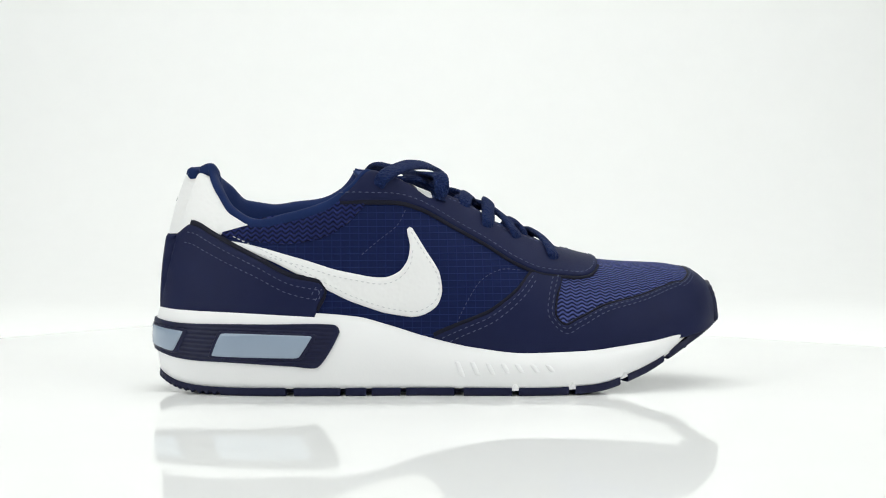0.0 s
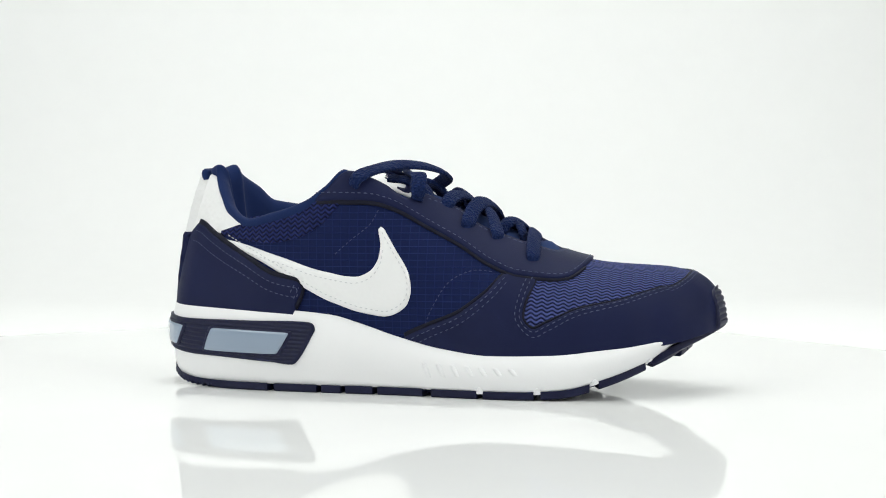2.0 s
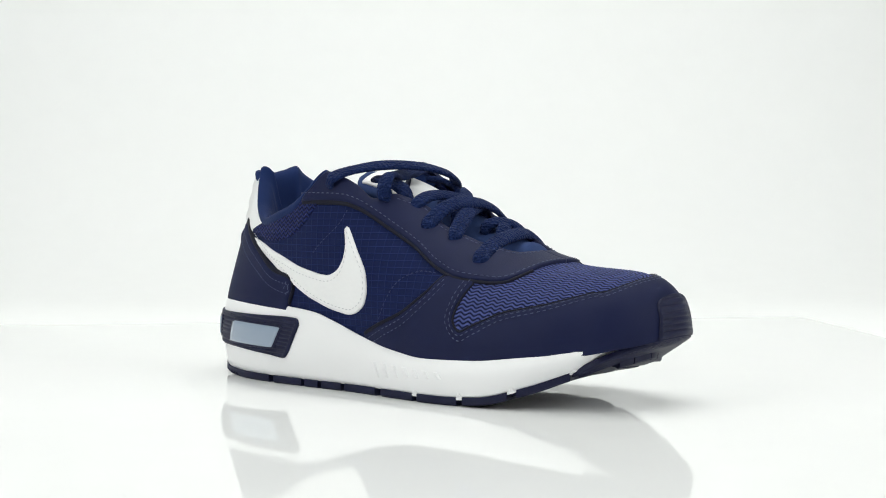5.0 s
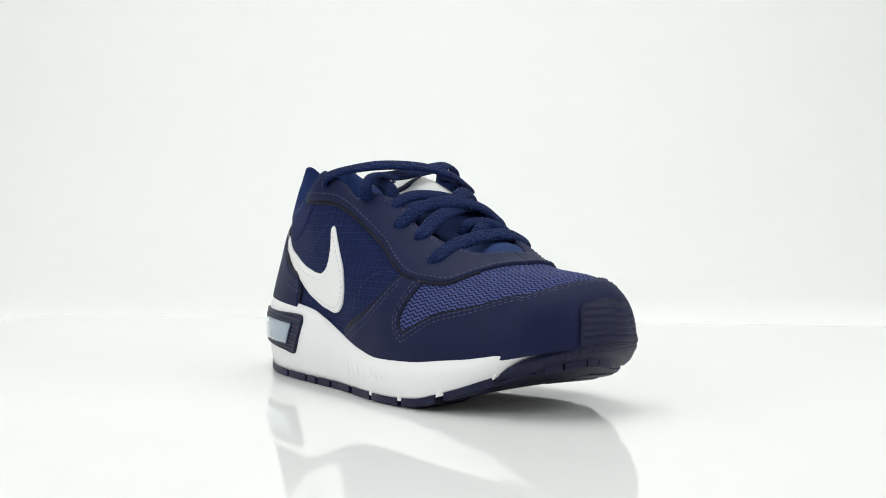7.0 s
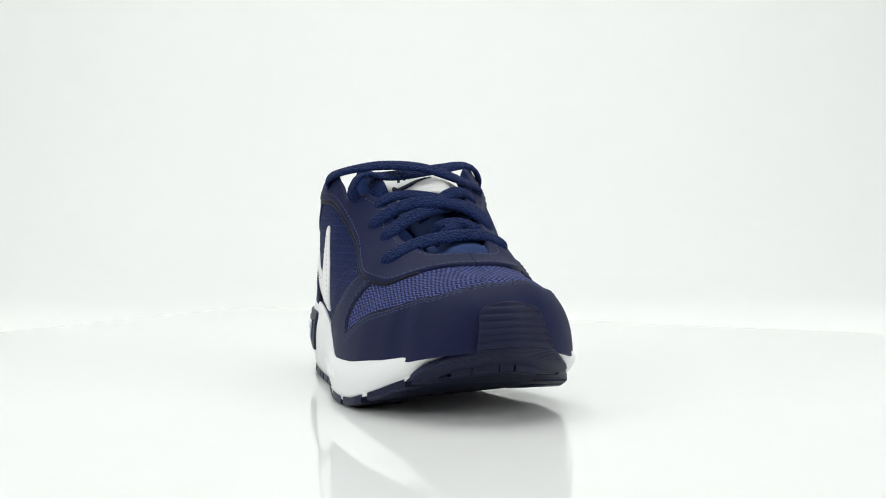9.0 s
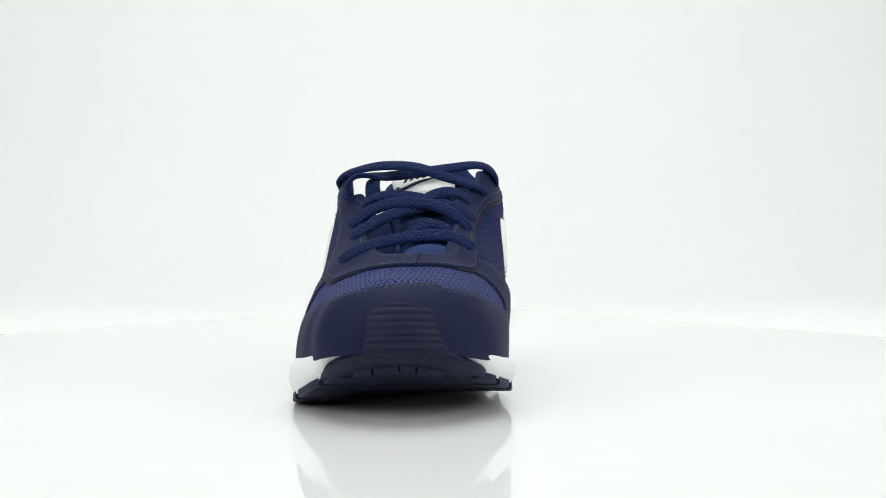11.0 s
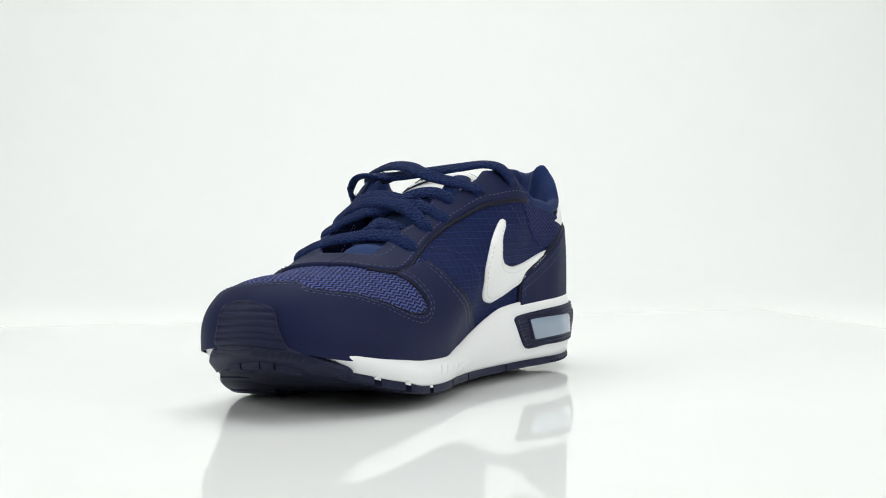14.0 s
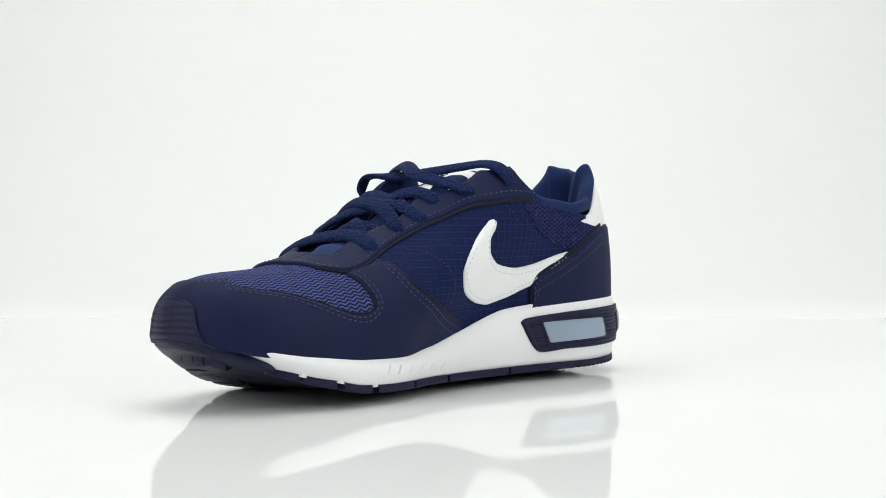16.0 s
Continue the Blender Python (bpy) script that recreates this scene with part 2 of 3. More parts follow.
def panel(name, outline, mat, parent, lift=1.0, thick=1.2, cell=2.5, edge=0.8, surface=upper, label="", relief=None, chart="side"):
    """A sheet cut to the outline, laid on the surface: lift is its height over it in millimetres, edge the rounding of its rim."""
    poly = smooth_loop(outline)
    lo, hi = poly.min(0), poly.max(0)
    gx, gy = np.meshgrid(np.arange(lo[0], hi[0], cell), np.arange(lo[1], hi[1], cell * 0.87))
    gx = gx + (np.arange(gx.shape[0]) % 2)[:, None] * cell / 2
    q = np.stack([gx.ravel(), gy.ravel()], 1)
    q = q[inside(poly, q)]
    q = q[gap(poly, q) > max(edge * 1.6, cell * 0.45)] if len(q) else q
    tang = np.roll(poly, -1, axis=0) - np.roll(poly, 1, axis=0)
    nrm = np.stack([tang[:, 1], -tang[:, 0]], 1) / (np.hypot(*tang.T)[:, None] + 1e-9)
    rings = []
    if edge > 0:
        for sign in (1, -1):
            r = poly + sign * nrm * edge
            r = r[inside(poly, r)]
            rings.append(r[gap(poly, r) > edge * 0.8])
    pts = np.concatenate([poly] + rings + [q])
    n = len(poly)
    co, _, faces, *_ = geometry.delaunay_2d_cdt([Vector(p) for p in pts], [], [list(range(n))], 1, 1e-5)
    co = np.array([tuple(c) for c in co])
    d = gap(poly, co)
    s, h = co[:, 0] / SOLE_LEN, co[:, 1] / HIGH
    base, nn = surface(s, h), normals(surface, s, h)
    top = np.full(len(co), lift)
    if edge > 0:
        round_off = np.clip(1 - d / edge, 0, 1) ** 2 * np.where(h > 0.985, 0, 1)
        top = top - round_off * min(0.6 * thick, edge)
    if relief is not None:
        top = top + relief(co[:, 0], co[:, 1], d)
    p = base + nn * top[:, None] * MM
    bm = bmesh.new()
    vs = [bm.verts.new(x) for x in p]
    for f in faces:
        try:
            bm.faces.new([vs[i] for i in f])
        except ValueError:
            pass
    bmesh.ops.recalc_face_normals(bm, faces=bm.faces)
    uv = bm.loops.layers.uv.new("UVMap")
    bm.verts.index_update()
    good = sum(1 if f.normal.dot(Vector(nn[f.verts[0].index])) > 0 else -1 for f in bm.faces)
    if good < 0:
        bmesh.ops.reverse_faces(bm, faces=bm.faces)
    flat = np.stack([base[:, 0], base[:, 2] * 1.03], 1)
    if chart == "top":
        off = base[:, 1] + 0.010
        flat = np.stack([base[:, 0], off + np.sign(off) * 1.0 * (0.068 - base[:, 2])], 1)
    for f in bm.faces:
        for lp in f.loops:
            lp[uv].uv = flat[lp.vert.index]
    rim = [e for e in bm.edges if e.is_boundary]
    low = {}
    for e in rim:
        for v in e.verts:
            if v not in low:
                i = v.index
                low[v] = tuple(base[i] + nn[i] * (lift - thick) * MM)
    made = {v: bm.verts.new(c) for v, c in low.items()}
    for e in rim:
        a, b = e.verts
        lp = e.link_loops[0]
        if lp.vert is not a:
            a, b = b, a
        bm.faces.new((b, a, made[a], made[b]))
    return part(name, bm, mat, parent, label)


def stitching(name, line, mat, parent, lift, surface=upper, length=2.2, space=1.1, width=0.55, closed=False):
    """A row of raised stitches along a line of (s, h) points."""
    p = np.array(line, float) * (SOLE_LEN, HIGH)
    if not closed:
        q = np.concatenate([p[:1] * 2 - p[1:2], p, p[-1:] * 2 - p[-2:-1]])
    else:
        q = np.concatenate([p[-1:], p, p[:2]])
    out = []
    for i in range(1, len(q) - 2):
        a, b, c, d = q[i - 1], q[i], q[i + 1], q[i + 2]
        t = np.linspace(0, 1, 30, endpoint=False)[:, None]
        out.append(0.5 * (2 * b + (c - a) * t + (2 * a - 5 * b + 4 * c - d) * t * t + (3 * b - a - 3 * c + d) * t ** 3))
    c2 = np.concatenate(out)
    xyz = surface(c2[:, 0] / SOLE_LEN, c2[:, 1] / HIGH) / MM
    ln = np.concatenate([[0], np.cumsum(np.linalg.norm(np.diff(xyz, axis=0), axis=1))])
    bm = bmesh.new()
    at = 0.5
    while at + length < ln[-1]:
        k = np.linspace(at, at + length, 4)
        sx, hx = np.interp(k, ln, c2[:, 0]) / SOLE_LEN, np.interp(k, ln, c2[:, 1]) / HIGH
        b, nn = surface(sx, hx), normals(surface, sx, hx)
        way = b[-1] - b[0]
        way = way / (np.linalg.norm(way) + 1e-12)
        rows = []
        for j in range(4):
            side = np.cross(nn[j], way)
            rise = lift + (0.1, 0.42, 0.42, 0.1)[j]
            w = width * (0.5, 1, 1, 0.5)[j] / 2
            rows.append([bm.verts.new(b[j] + (nn[j] * (rise - 0.35) + side * w) * MM), bm.verts.new(b[j] + nn[j] * rise * MM),
                         bm.verts.new(b[j] + (nn[j] * (rise - 0.35) - side * w) * MM)])
        for j in range(3):
            for m in range(2):
                bm.faces.new((rows[j][m], rows[j + 1][m], rows[j + 1][m + 1], rows[j][m + 1]))
        at += length + space
    bmesh.ops.recalc_face_normals(bm, faces=bm.faces)
    return tagged(part(name, bm, mat, parent), kind="stuff")


def catmull(points, n=12):
    p = np.array(points, float)
    q = np.concatenate([p[:1] * 2 - p[1:2], p, p[-1:] * 2 - p[-2:-1]])
    out = []
    for i in range(1, len(q) - 2):
        a, b, c, d = q[i - 1], q[i], q[i + 1], q[i + 2]
        t = np.linspace(0, 1, n, endpoint=False)[:, None]
        out.append(0.5 * (2 * b + (c - a) * t + (2 * a - 5 * b + 4 * c - d) * t * t + (3 * b - a - 3 * c + d) * t ** 3))
    return np.concatenate(out + [p[-1:]])


def ribbon(name, points, ups, width, thick, mat, parent, label="", ends=0.75, ring=14):
    """A flat woven band along the points (mm), its face turned to ups."""
    c, u = catmull(points), catmull(ups)
    t = np.gradient(c, axis=0)
    t /= np.linalg.norm(t, axis=1)[:, None] + 1e-9
    side = np.cross(t, u)
    side /= np.linalg.norm(side, axis=1)[:, None] + 1e-9
    up = np.cross(side, t)
    ang = np.linspace(0, 2 * math.pi, ring, endpoint=False)
    ca, sa = np.cos(ang), np.sin(ang)
    ex = np.sign(ca) * np.abs(ca) ** 0.7
    ez = np.sign(sa) * np.abs(sa) ** 0.8
    k = np.linspace(0, 1, len(c))
    w = width / 2 * (ends + (1 - ends) * np.clip(np.sin(k * math.pi) * 2.2, 0, 1))
    g = c[:, None] + side[:, None] * (ex[None, :, None] * w[:, None, None]) + up[:, None] * ez[None, :, None] * thick / 2
    bm = from_grid(g * MM, close_v=True)
    bm.verts.ensure_lookup_table()
    n = len(c)
    bm.faces.new([bm.verts[j] for j in range(ring)])
    bm.faces.new([bm.verts[(n - 1) * ring + j] for j in reversed(range(ring))])
    bmesh.ops.recalc_face_normals(bm, faces=bm.faces)
    return part(name, bm, mat, parent, label)




# ---- the studio: paper sweep, table and turning disc ----
def sweep():
    """One sheet of paper: over the table, up in a curve behind, over the top and down behind the camera."""
    prof = [(-2.2, -0.0043), (0.75, -0.0043)]
    prof += [(0.75 + 0.55 * math.sin(a), 0.5457 - 0.55 * math.cos(a)) for a in np.linspace(0.1, math.pi / 2, 14)]
    prof += [(1.3, 2.2)]
    g = np.array([[(x, y, z) for y, z in prof] for x in np.linspace(-2.4, 2.4, 9)])
    bm = from_grid(g)
    bmesh.ops.recalc_face_normals(bm, faces=bm.faces)
    bmesh.ops.solidify(bm, geom=bm.faces, thickness=0.002)
    return tagged(part("backdrop", bm, PAPER), "seamless white paper sweep behind the turntable", "backdrop", kind="structure")


sweep()


def studio_shell():
    """White walls and ceiling that close the place round the table."""
    for name, a, b in (("wall_west", (-2.5, -2.4, -0.05), (-2.42, 1.5, 2.4)), ("wall_east", (2.42, -2.4, -0.05), (2.5, 1.5, 2.4)),
                       ("wall_south", (-2.42, -2.4, -0.05), (2.42, -2.32, 2.4)), ("ceiling", (-2.5, -2.4, 2.4), (2.5, 1.5, 2.48)),
                       ("wall_north", (-2.5, 1.42, -0.05), (2.5, 1.5, 2.4)), ("floor", (-2.5, -2.4, -0.13), (2.5, 1.5, -0.05))):
        bm = bmesh.new()
        bmesh.ops.create_cube(bm, size=1.0)
        for v in bm.verts:
            v.co = [a[i] + (b[i] - a[i]) * (v.co[i] + 0.5) for i in range(3)]
        tagged(part(name, bm, PAPER, smooth=False), "plain white painted studio surface", "wall", kind="structure")


studio_shell()


def turntable():
    """A glossy white square plate that turns about a point off its middle."""
    root = tagged(new("turntable"), "glossy white acrylic turning plate under the shoe", "turntable")
    turn = Matrix.Rotation(radians(42), 4, "Z")
    x0, x1, y0, y1, r, t = -0.47, 0.3605, -0.44, 0.44, 0.015, 0.004
    rim = []
    for cx, cy, a0 in ((x1 - r, y1 - r, 0), (x0 + r, y1 - r, 90), (x0 + r, y0 + r, 180), (x1 - r, y0 + r, 270)):
        rim += [(cx + r * math.cos(radians(a0 + a)), cy + r * math.sin(radians(a0 + a))) for a in range(0, 91, 15)]
    n = len(rim)

    def ring(bm, z, inset):
        return [bm.verts.new(turn @ Vector((x * (1 - inset), y * (1 - inset), z))) for x, y in rim]
    bm = bmesh.new()
    bm.faces.new(ring(bm, 0, 0))
    bmesh.ops.recalc_face_normals(bm, faces=bm.faces)
    part("plate_top", bm, ACRYLIC, root, smooth=False)
    bm = bmesh.new()
    a, b = ring(bm, 0, 0), ring(bm, -t, 0)
    for i in range(n):
        bm.faces.new((a[i], b[i], b[(i + 1) % n], a[(i + 1) % n]))
    bm.faces.new(b)
    bmesh.ops.recalc_face_normals(bm, faces=bm.faces)
    part("plate_edge", bm, EDGE, root, "dark grey edge of the plate", smooth=False)
    return root


TABLE_DISC = turntable()

# outlines of the pieces, as (s, h) on the form
COUNTER_OUT = [(0.4807, 0.232), (0.4613, 0.223), (0.431, 0.188), (0.4026, 0.154), (0.3786, 0.118), (0.3568, 0.11), (0.3529, 0.084), (0.359, 0.025)]
COUNTER_IN = [(0.5818, 0.225), (0.6006, 0.212), (0.6327, 0.158), (0.6637, 0.112), (0.6677, 0.074), (0.6657, 0.01)]
COLLAR_OUT = [(0.4115, 0.277), (0.3801, 0.321), (0.3528, 0.386), (0.3354, 0.47), (0.3199, 0.574)]
COLLAR_IN = [(0.6194, 0.3), (0.6414, 0.34), (0.6618, 0.385), (0.6775, 0.455), (0.6858, 0.525), (0.6898, 0.578)]
TAB_OUT = [(0.4955, 0.418), (0.4725, 0.402), (0.4502, 0.35), (0.4344, 0.304)]
MESH_OUT = [(0.448, 0.22), (0.4148, 0.209), (0.3792, 0.221), (0.3527, 0.265), (0.3352, 0.335), (0.3207, 0.434)]
MESH_IN = [(0.5818, 0.225), (0.6051, 0.19), (0.6304, 0.184), (0.6547, 0.222), (0.675, 0.308), (0.689, 0.405)]
STAY_OUT = [(0.3421, 0.405), (0.3187, 0.45), (0.294, 0.515), (0.2754, 0.538), (0.2527, 0.548), (0.2324, 0.533), (0.2107, 0.485), (0.1904, 0.466), (0.1686, 0.518), (0.1498, 0.586)]
STAY_IN = [(0.6741, 0.401), (0.7126, 0.49), (0.7414, 0.569), (0.7707, 0.631), (0.8044, 0.653), (0.8358, 0.62), (0.8547, 0.657)]
TOP_OUT = [(0.3315, 0.478), (0.3199, 0.57), (0.3093, 0.645)]
TOP_IN = [(0.6838, 0.477), (0.6888, 0.562), (0.6939, 0.633), (0.7036, 0.681)]
THROAT_OUT = [(0.2621, 0.719), (0.2394, 0.771), (0.2207, 0.725), (0.1986, 0.737), (0.1871, 0.753), (0.1633, 0.743)]
THROAT_IN = [(0.7639, 0.807), (0.7877, 0.775), (0.8128, 0.827), (0.8385, 0.81)]
CAP_OUT = [(0.2736, 0.023), (0.2567, 0.094), (0.2318, 0.193), (0.211, 0.329), (0.1984, 0.457), (0.1755, 0.493), (0.1818, 0.327), (0.1835, 0.227), (0.1763, 0.176), (0.1663, 0.223), (0.144, 0.333), (0.1115, 0.419), (0.0746, 0.545)]
CAP_MID = [(0.0681, 0.542), (0.0271, 0.699), (-0.0303, 0.754)]
CAP_IN = [(-0.0419, 0.648), (-0.0832, 0.559), (-0.1096, 0.454), (-0.1344, 0.339), (-0.1513, 0.311), (-0.1581, 0.351), (-0.1533, 0.531), (-0.1464, 0.637), (-0.1812, 0.559), (-0.1936, 0.364), (-0.2217, 0.201), (-0.2597, 0.035)]
FLASH_OUT = [(0.2926, 0.406), (0.2907, 0.422), (0.2887, 0.422), (0.2795, 0.363), (0.2694, 0.296), (0.2672, 0.22), (0.271, 0.153), (0.2798, 0.102), (0.2898, 0.073), (0.3109, 0.053), (0.331, 0.059), (0.3509, 0.09), (0.3874, 0.152), (0.431, 0.196), (0.4035, 0.196), (0.3694, 0.179), (0.3439, 0.162), (0.3222, 0.164), (0.3081, 0.186), (0.2982, 0.23), (0.2923, 0.287), (0.2905, 0.348)]
FLASH_IN = [(0.7249, 0.439), (0.7207, 0.431), (0.7184, 0.413), (0.7202, 0.391), (0.7269, 0.36), (0.7258, 0.299), (0.7144, 0.229), (0.694, 0.172), (0.6713, 0.16), (0.6398, 0.173), (0.6095, 0.17), (0.6325, 0.14), (0.6621, 0.087), (0.6784, 0.072), (0.6959, 0.056), (0.7153, 0.066), (0.7325, 0.116), (0.7515, 0.214), (0.7572, 0.32), (0.7433, 0.404)]
HOLES_OUT = [(0.1788, 0.602), (0.2065, 0.661), (0.2304, 0.642), (0.2474, 0.707), (0.2679, 0.648)]
HOLES_IN = [(0.8242, 0.661), (0.7968, 0.687), (0.775, 0.648), (0.756, 0.681), (0.7382, 0.615)]
CAGE_OUT = [(0.3462, 0.868), (0.3421, 0.766), (0.358, 0.292), (0.3771, 0.299), (0.4213, 0.328), (0.462, 0.326)]
CAGE_OUT_TOP = [(0.4612, 0.788), (0.3984, 0.825)]
CAGE_IN = [(0.5716, 0.224), (0.6338, 0.223), (0.6629, 0.228), (0.681, 0.735), (0.6756, 0.795)]
CAGE_IN_TOP = [(0.633, 0.816), (0.5715, 0.815)]
WINDOW_OUT = [(0.4296, 0.702), (0.3602, 0.714), (0.3711, 0.4), (0.4376, 0.392)]
WINDOW_IN = [(0.6614, 0.708), (0.5925, 0.672), (0.5867, 0.355), (0.6531, 0.342)]
BUMPER = [(0.029, 0.815), (0.026, 1.193), (0.024, 1.401), (0.005, 1.461), (-0.0155, 1.391), (-0.0205, 1.193), (-0.0265, 0.984)]
WING_OUT = [(0.037, 0.72), (0.060, 0.40), (0.083, 0.12)]
WING_IN = [(-0.0335, 0.88), (-0.049, 0.55), (-0.0715, 0.22)]
BARS_OUT = [(0.2526, 0.457), (0.2416, 0.497), (0.2305, 0.531), (0.2195, 0.565), (0.2095, 0.585), (0.1985, 0.587), (0.1874, 0.583)]
BARS_IN = [(0.835, 0.613), (0.8241, 0.581), (0.8116, 0.522), (0.7978, 0.42), (0.783, 0.368), (0.7691, 0.312)]

# ---- the shoe ----
SHOE = tagged(new("shoe"), "navy running shoe with white side flashes, midsole and flat laces", "shoe")


# sole
def midsole():
    s = np.linspace(0, 1, 300, endpoint=False)
    rows = [wall(s, k) for k in np.linspace(0, 1, 12)]
    x, y = sole_plan(s)
    nx, ny = plan_normal(s)
    z = rows[-1][:, 2]
    tuck = np.clip((x - 135) / 12, 0, 1) * 3.0 * MM
    for j in range(12):
        rows[j] = rows[j] - np.stack([nx, ny, -0.5 * np.ones_like(nx)], -1) * (tuck * (1 - j / 18))[:, None]
    for inset, drop in ((2.2, -0.3), (4.5, 1.5), (9, 5)):
        rows.append(np.stack([(x - nx * inset) * MM, (y - ny * inset) * MM, z - drop * MM], -1))
    g = np.stack(rows, 1)
    bm = from_grid(g, close_u=True)
    bm.verts.ensure_lookup_table()
    n = g.shape[1]
    for k in (0, n - 1):
        f = bm.faces.new([bm.verts[i * n + k] for i in range(300)])
        bmesh.ops.triangulate(bm, faces=[f])
    bmesh.ops.recalc_face_normals(bm, faces=bm.faces)
    return part("midsole", bm, FOAM, SHOE, "sculpted white foam midsole")


MIDSOLE = midsole()


def tread(s0, s1, deep=4.2, out=0.4, teeth=0, drop=0.0):
    """One rubber tread block along the rim from s0 to s1, following the sole's underside."""
    n = max(5, int((s1 - s0) * 300)) if not teeth else teeth * 4 + 1
    s = np.linspace(s0, s1, n)
    x, y = sole_plan(s)
    nx, ny = plan_normal(s)
    t = toe_in(x)
    low = np.array([(0, 0, 1.3, 1.3)[i % 4] for i in range(n)]) if teeth else np.zeros(n)
    rows = []
    for inset, z in ((27, 0), (1.6, 0), (0.7, 0.9), (-out + 1.3, deep), (6, deep + 1.0), (27, deep + 1.0)):
        px, py = x - nx * (inset + t), y - ny * (inset + t)
        rows.append(np.stack([px, py, base_z(x - nx * t, y - ny * t) + (z if z > 1 else z + low - drop)], -1))
    g = np.stack(rows, 1) * MM
    bm = from_grid(g, close_v=True)
    bm.verts.ensure_lookup_table()
    m = g.shape[1]
    bm.faces.new([bm.verts[j] for j in range(m)])
    bm.faces.new([bm.verts[(n - 1) * m + j] for j in range(m)])
    bmesh.ops.recalc_face_normals(bm, faces=bm.faces)
    return part("tread_block", bm, RUBBER, SHOE, smooth=False)


def outsole():
    """The plate under the shoe, a little above the ground, and the tread blocks round its rim."""
    s = np.linspace(0, 1, 160, endpoint=False)
    x, y = sole_plan(s)
    nx, ny = plan_normal(s)
    t = toe_in(x)
    w = 8 + t
    base = base_z(x - nx * t, y - ny * t)
    bm = bmesh.new()
    lo = [bm.verts.new(((x[i] - nx[i] * w[i]) * MM, (y[i] - ny[i] * w[i]) * MM, (base[i] + 1.2) * MM)) for i in range(160)]
    hi = [bm.verts.new(((x[i] - nx[i] * w[i]) * MM, (y[i] - ny[i] * w[i]) * MM, (base[i] + 5.5) * MM)) for i in range(160)]
    for i in range(160):
        bm.faces.new((lo[i], lo[(i + 1) % 160], hi[(i + 1) % 160], hi[i]))
    bmesh.ops.triangulate(bm, faces=[bm.faces.new(lo), bm.faces.new(hi)])
    bmesh.ops.recalc_face_normals(bm, faces=bm.faces)
    part("outsole_plate", bm, RUBBER, SHOE, smooth=False)
    for s0, s1 in ((0.052, 0.086), (0.091, 0.128), (0.135, 0.170), (0.175, 0.212), (0.217, 0.252), (0.259, 0.294), (0.298, 0.319),
                   (0.323, 0.338), (0.342, 0.376), (0.382, 0.43), (0.622, 0.69), (0.692, 0.756),
                   (0.759, 0.80), (0.803, 0.843), (0.849, 0.874), (0.880, 0.902), (0.908, 0.931), (0.936, 0.962)):
        tread(s0, s1)
    tread(0.43, 0.53, teeth=16)
    tread(0.53, 0.622, teeth=14)
    # the toe's own lugs stand proud under the bumper
    for s0, s1 in ((-0.037, -0.0155), (-0.0135, 0.0085), (0.0105, 0.031), (0.033, 0.050)):
        tread(s0, s1, deep=3.6, out=1.2, drop=2.6)


outsole()
for line, lean in ((BARS_OUT, -0.004), (BARS_IN, 0.003)):
    for i, (s, k) in enumerate(line):
        h = 0.17 - 0.012 * i
        panel("raised_bar", [(s - 0.0016, k - h), (s + 0.0016, k - h), (s + 0.0016 - lean, k + h), (s - 0.0016 - lean, k + h)], FOAM, MIDSOLE, lift=0.75, thick=1.2, cell=1.5,
              edge=0.6, surface=wall)
# white nubs in the gaps between the treads
for s in (0.0885, 0.1315, 0.1725, 0.2145, 0.8465, 0.877, 0.905, 0.9335):
    panel("sole_nub", [(s - 0.0035, -0.06), (s + 0.0035, -0.06), (s + 0.002, 0.06), (s, 0.14), (s - 0.002, 0.06)], FOAM, MIDSOLE, lift=0.6, thick=2.5, cell=1.5, edge=0.6, surface=wall)

# upper: base cloth first, then the sheets sewn over it
panel("quarter", [(0.19, -0.03)] * 2 + [(0.25, -0.03), (0.44, -0.03), (0.46, -0.03), (0.46, 0.2), (0.43, 0.24)] + COLLAR_OUT
      + [(0.30, 0.60), (0.25, 0.60), (0.21, 0.58), (0.19, 0.55)], BASE_CLOTH, SHOE, lift=0, edge=0, label="navy ripstop cloth side")
panel("quarter", [(0.822, -0.03)] * 2 + [(0.75, -0.03), (0.58, -0.03), (0.555, -0.03), (0.555, 0.2), (0.58, 0.24)] + COLLAR_IN
      + [(0.72, 0.62), (0.75, 0.62), (0.80, 0.68), (0.822, 0.68)], BASE_CLOTH, SHOE, lift=0, edge=0, label="navy ripstop cloth side")
panel("vamp", [(-0.176, 0.0)] * 2 + [(0.188, 0.0)] * 2 + [(0.188, 0.5), (0.17, 0.75), (0.14, 1.0), (0.14, 1.0), (-0.14, 1.0), (-0.14, 1.0), (-0.176, 0.75)], KNIT, SHOE, lift=0, edge=0,
      label="wavy blue mesh toe top", chart="top")
CAP = [(0.272, -0.03)] + CAP_OUT + CAP_MID + CAP_IN + [(-0.24, -0.03), (-0.2, -0.03), (0.0, -0.03), (0.2, -0.03)]
panel("toe_cap", CAP, NUBUCK, SHOE, lift=1.0, label="smooth navy overlay round the toe")
BACK = [(0.497, 0.205), (0.53, 0.205)]
COUNTER = [(0.36, -0.03)] + COUNTER_OUT[::-1] + BACK + [(0.567, 0.228)] + COUNTER_IN + [(0.681, -0.03)]
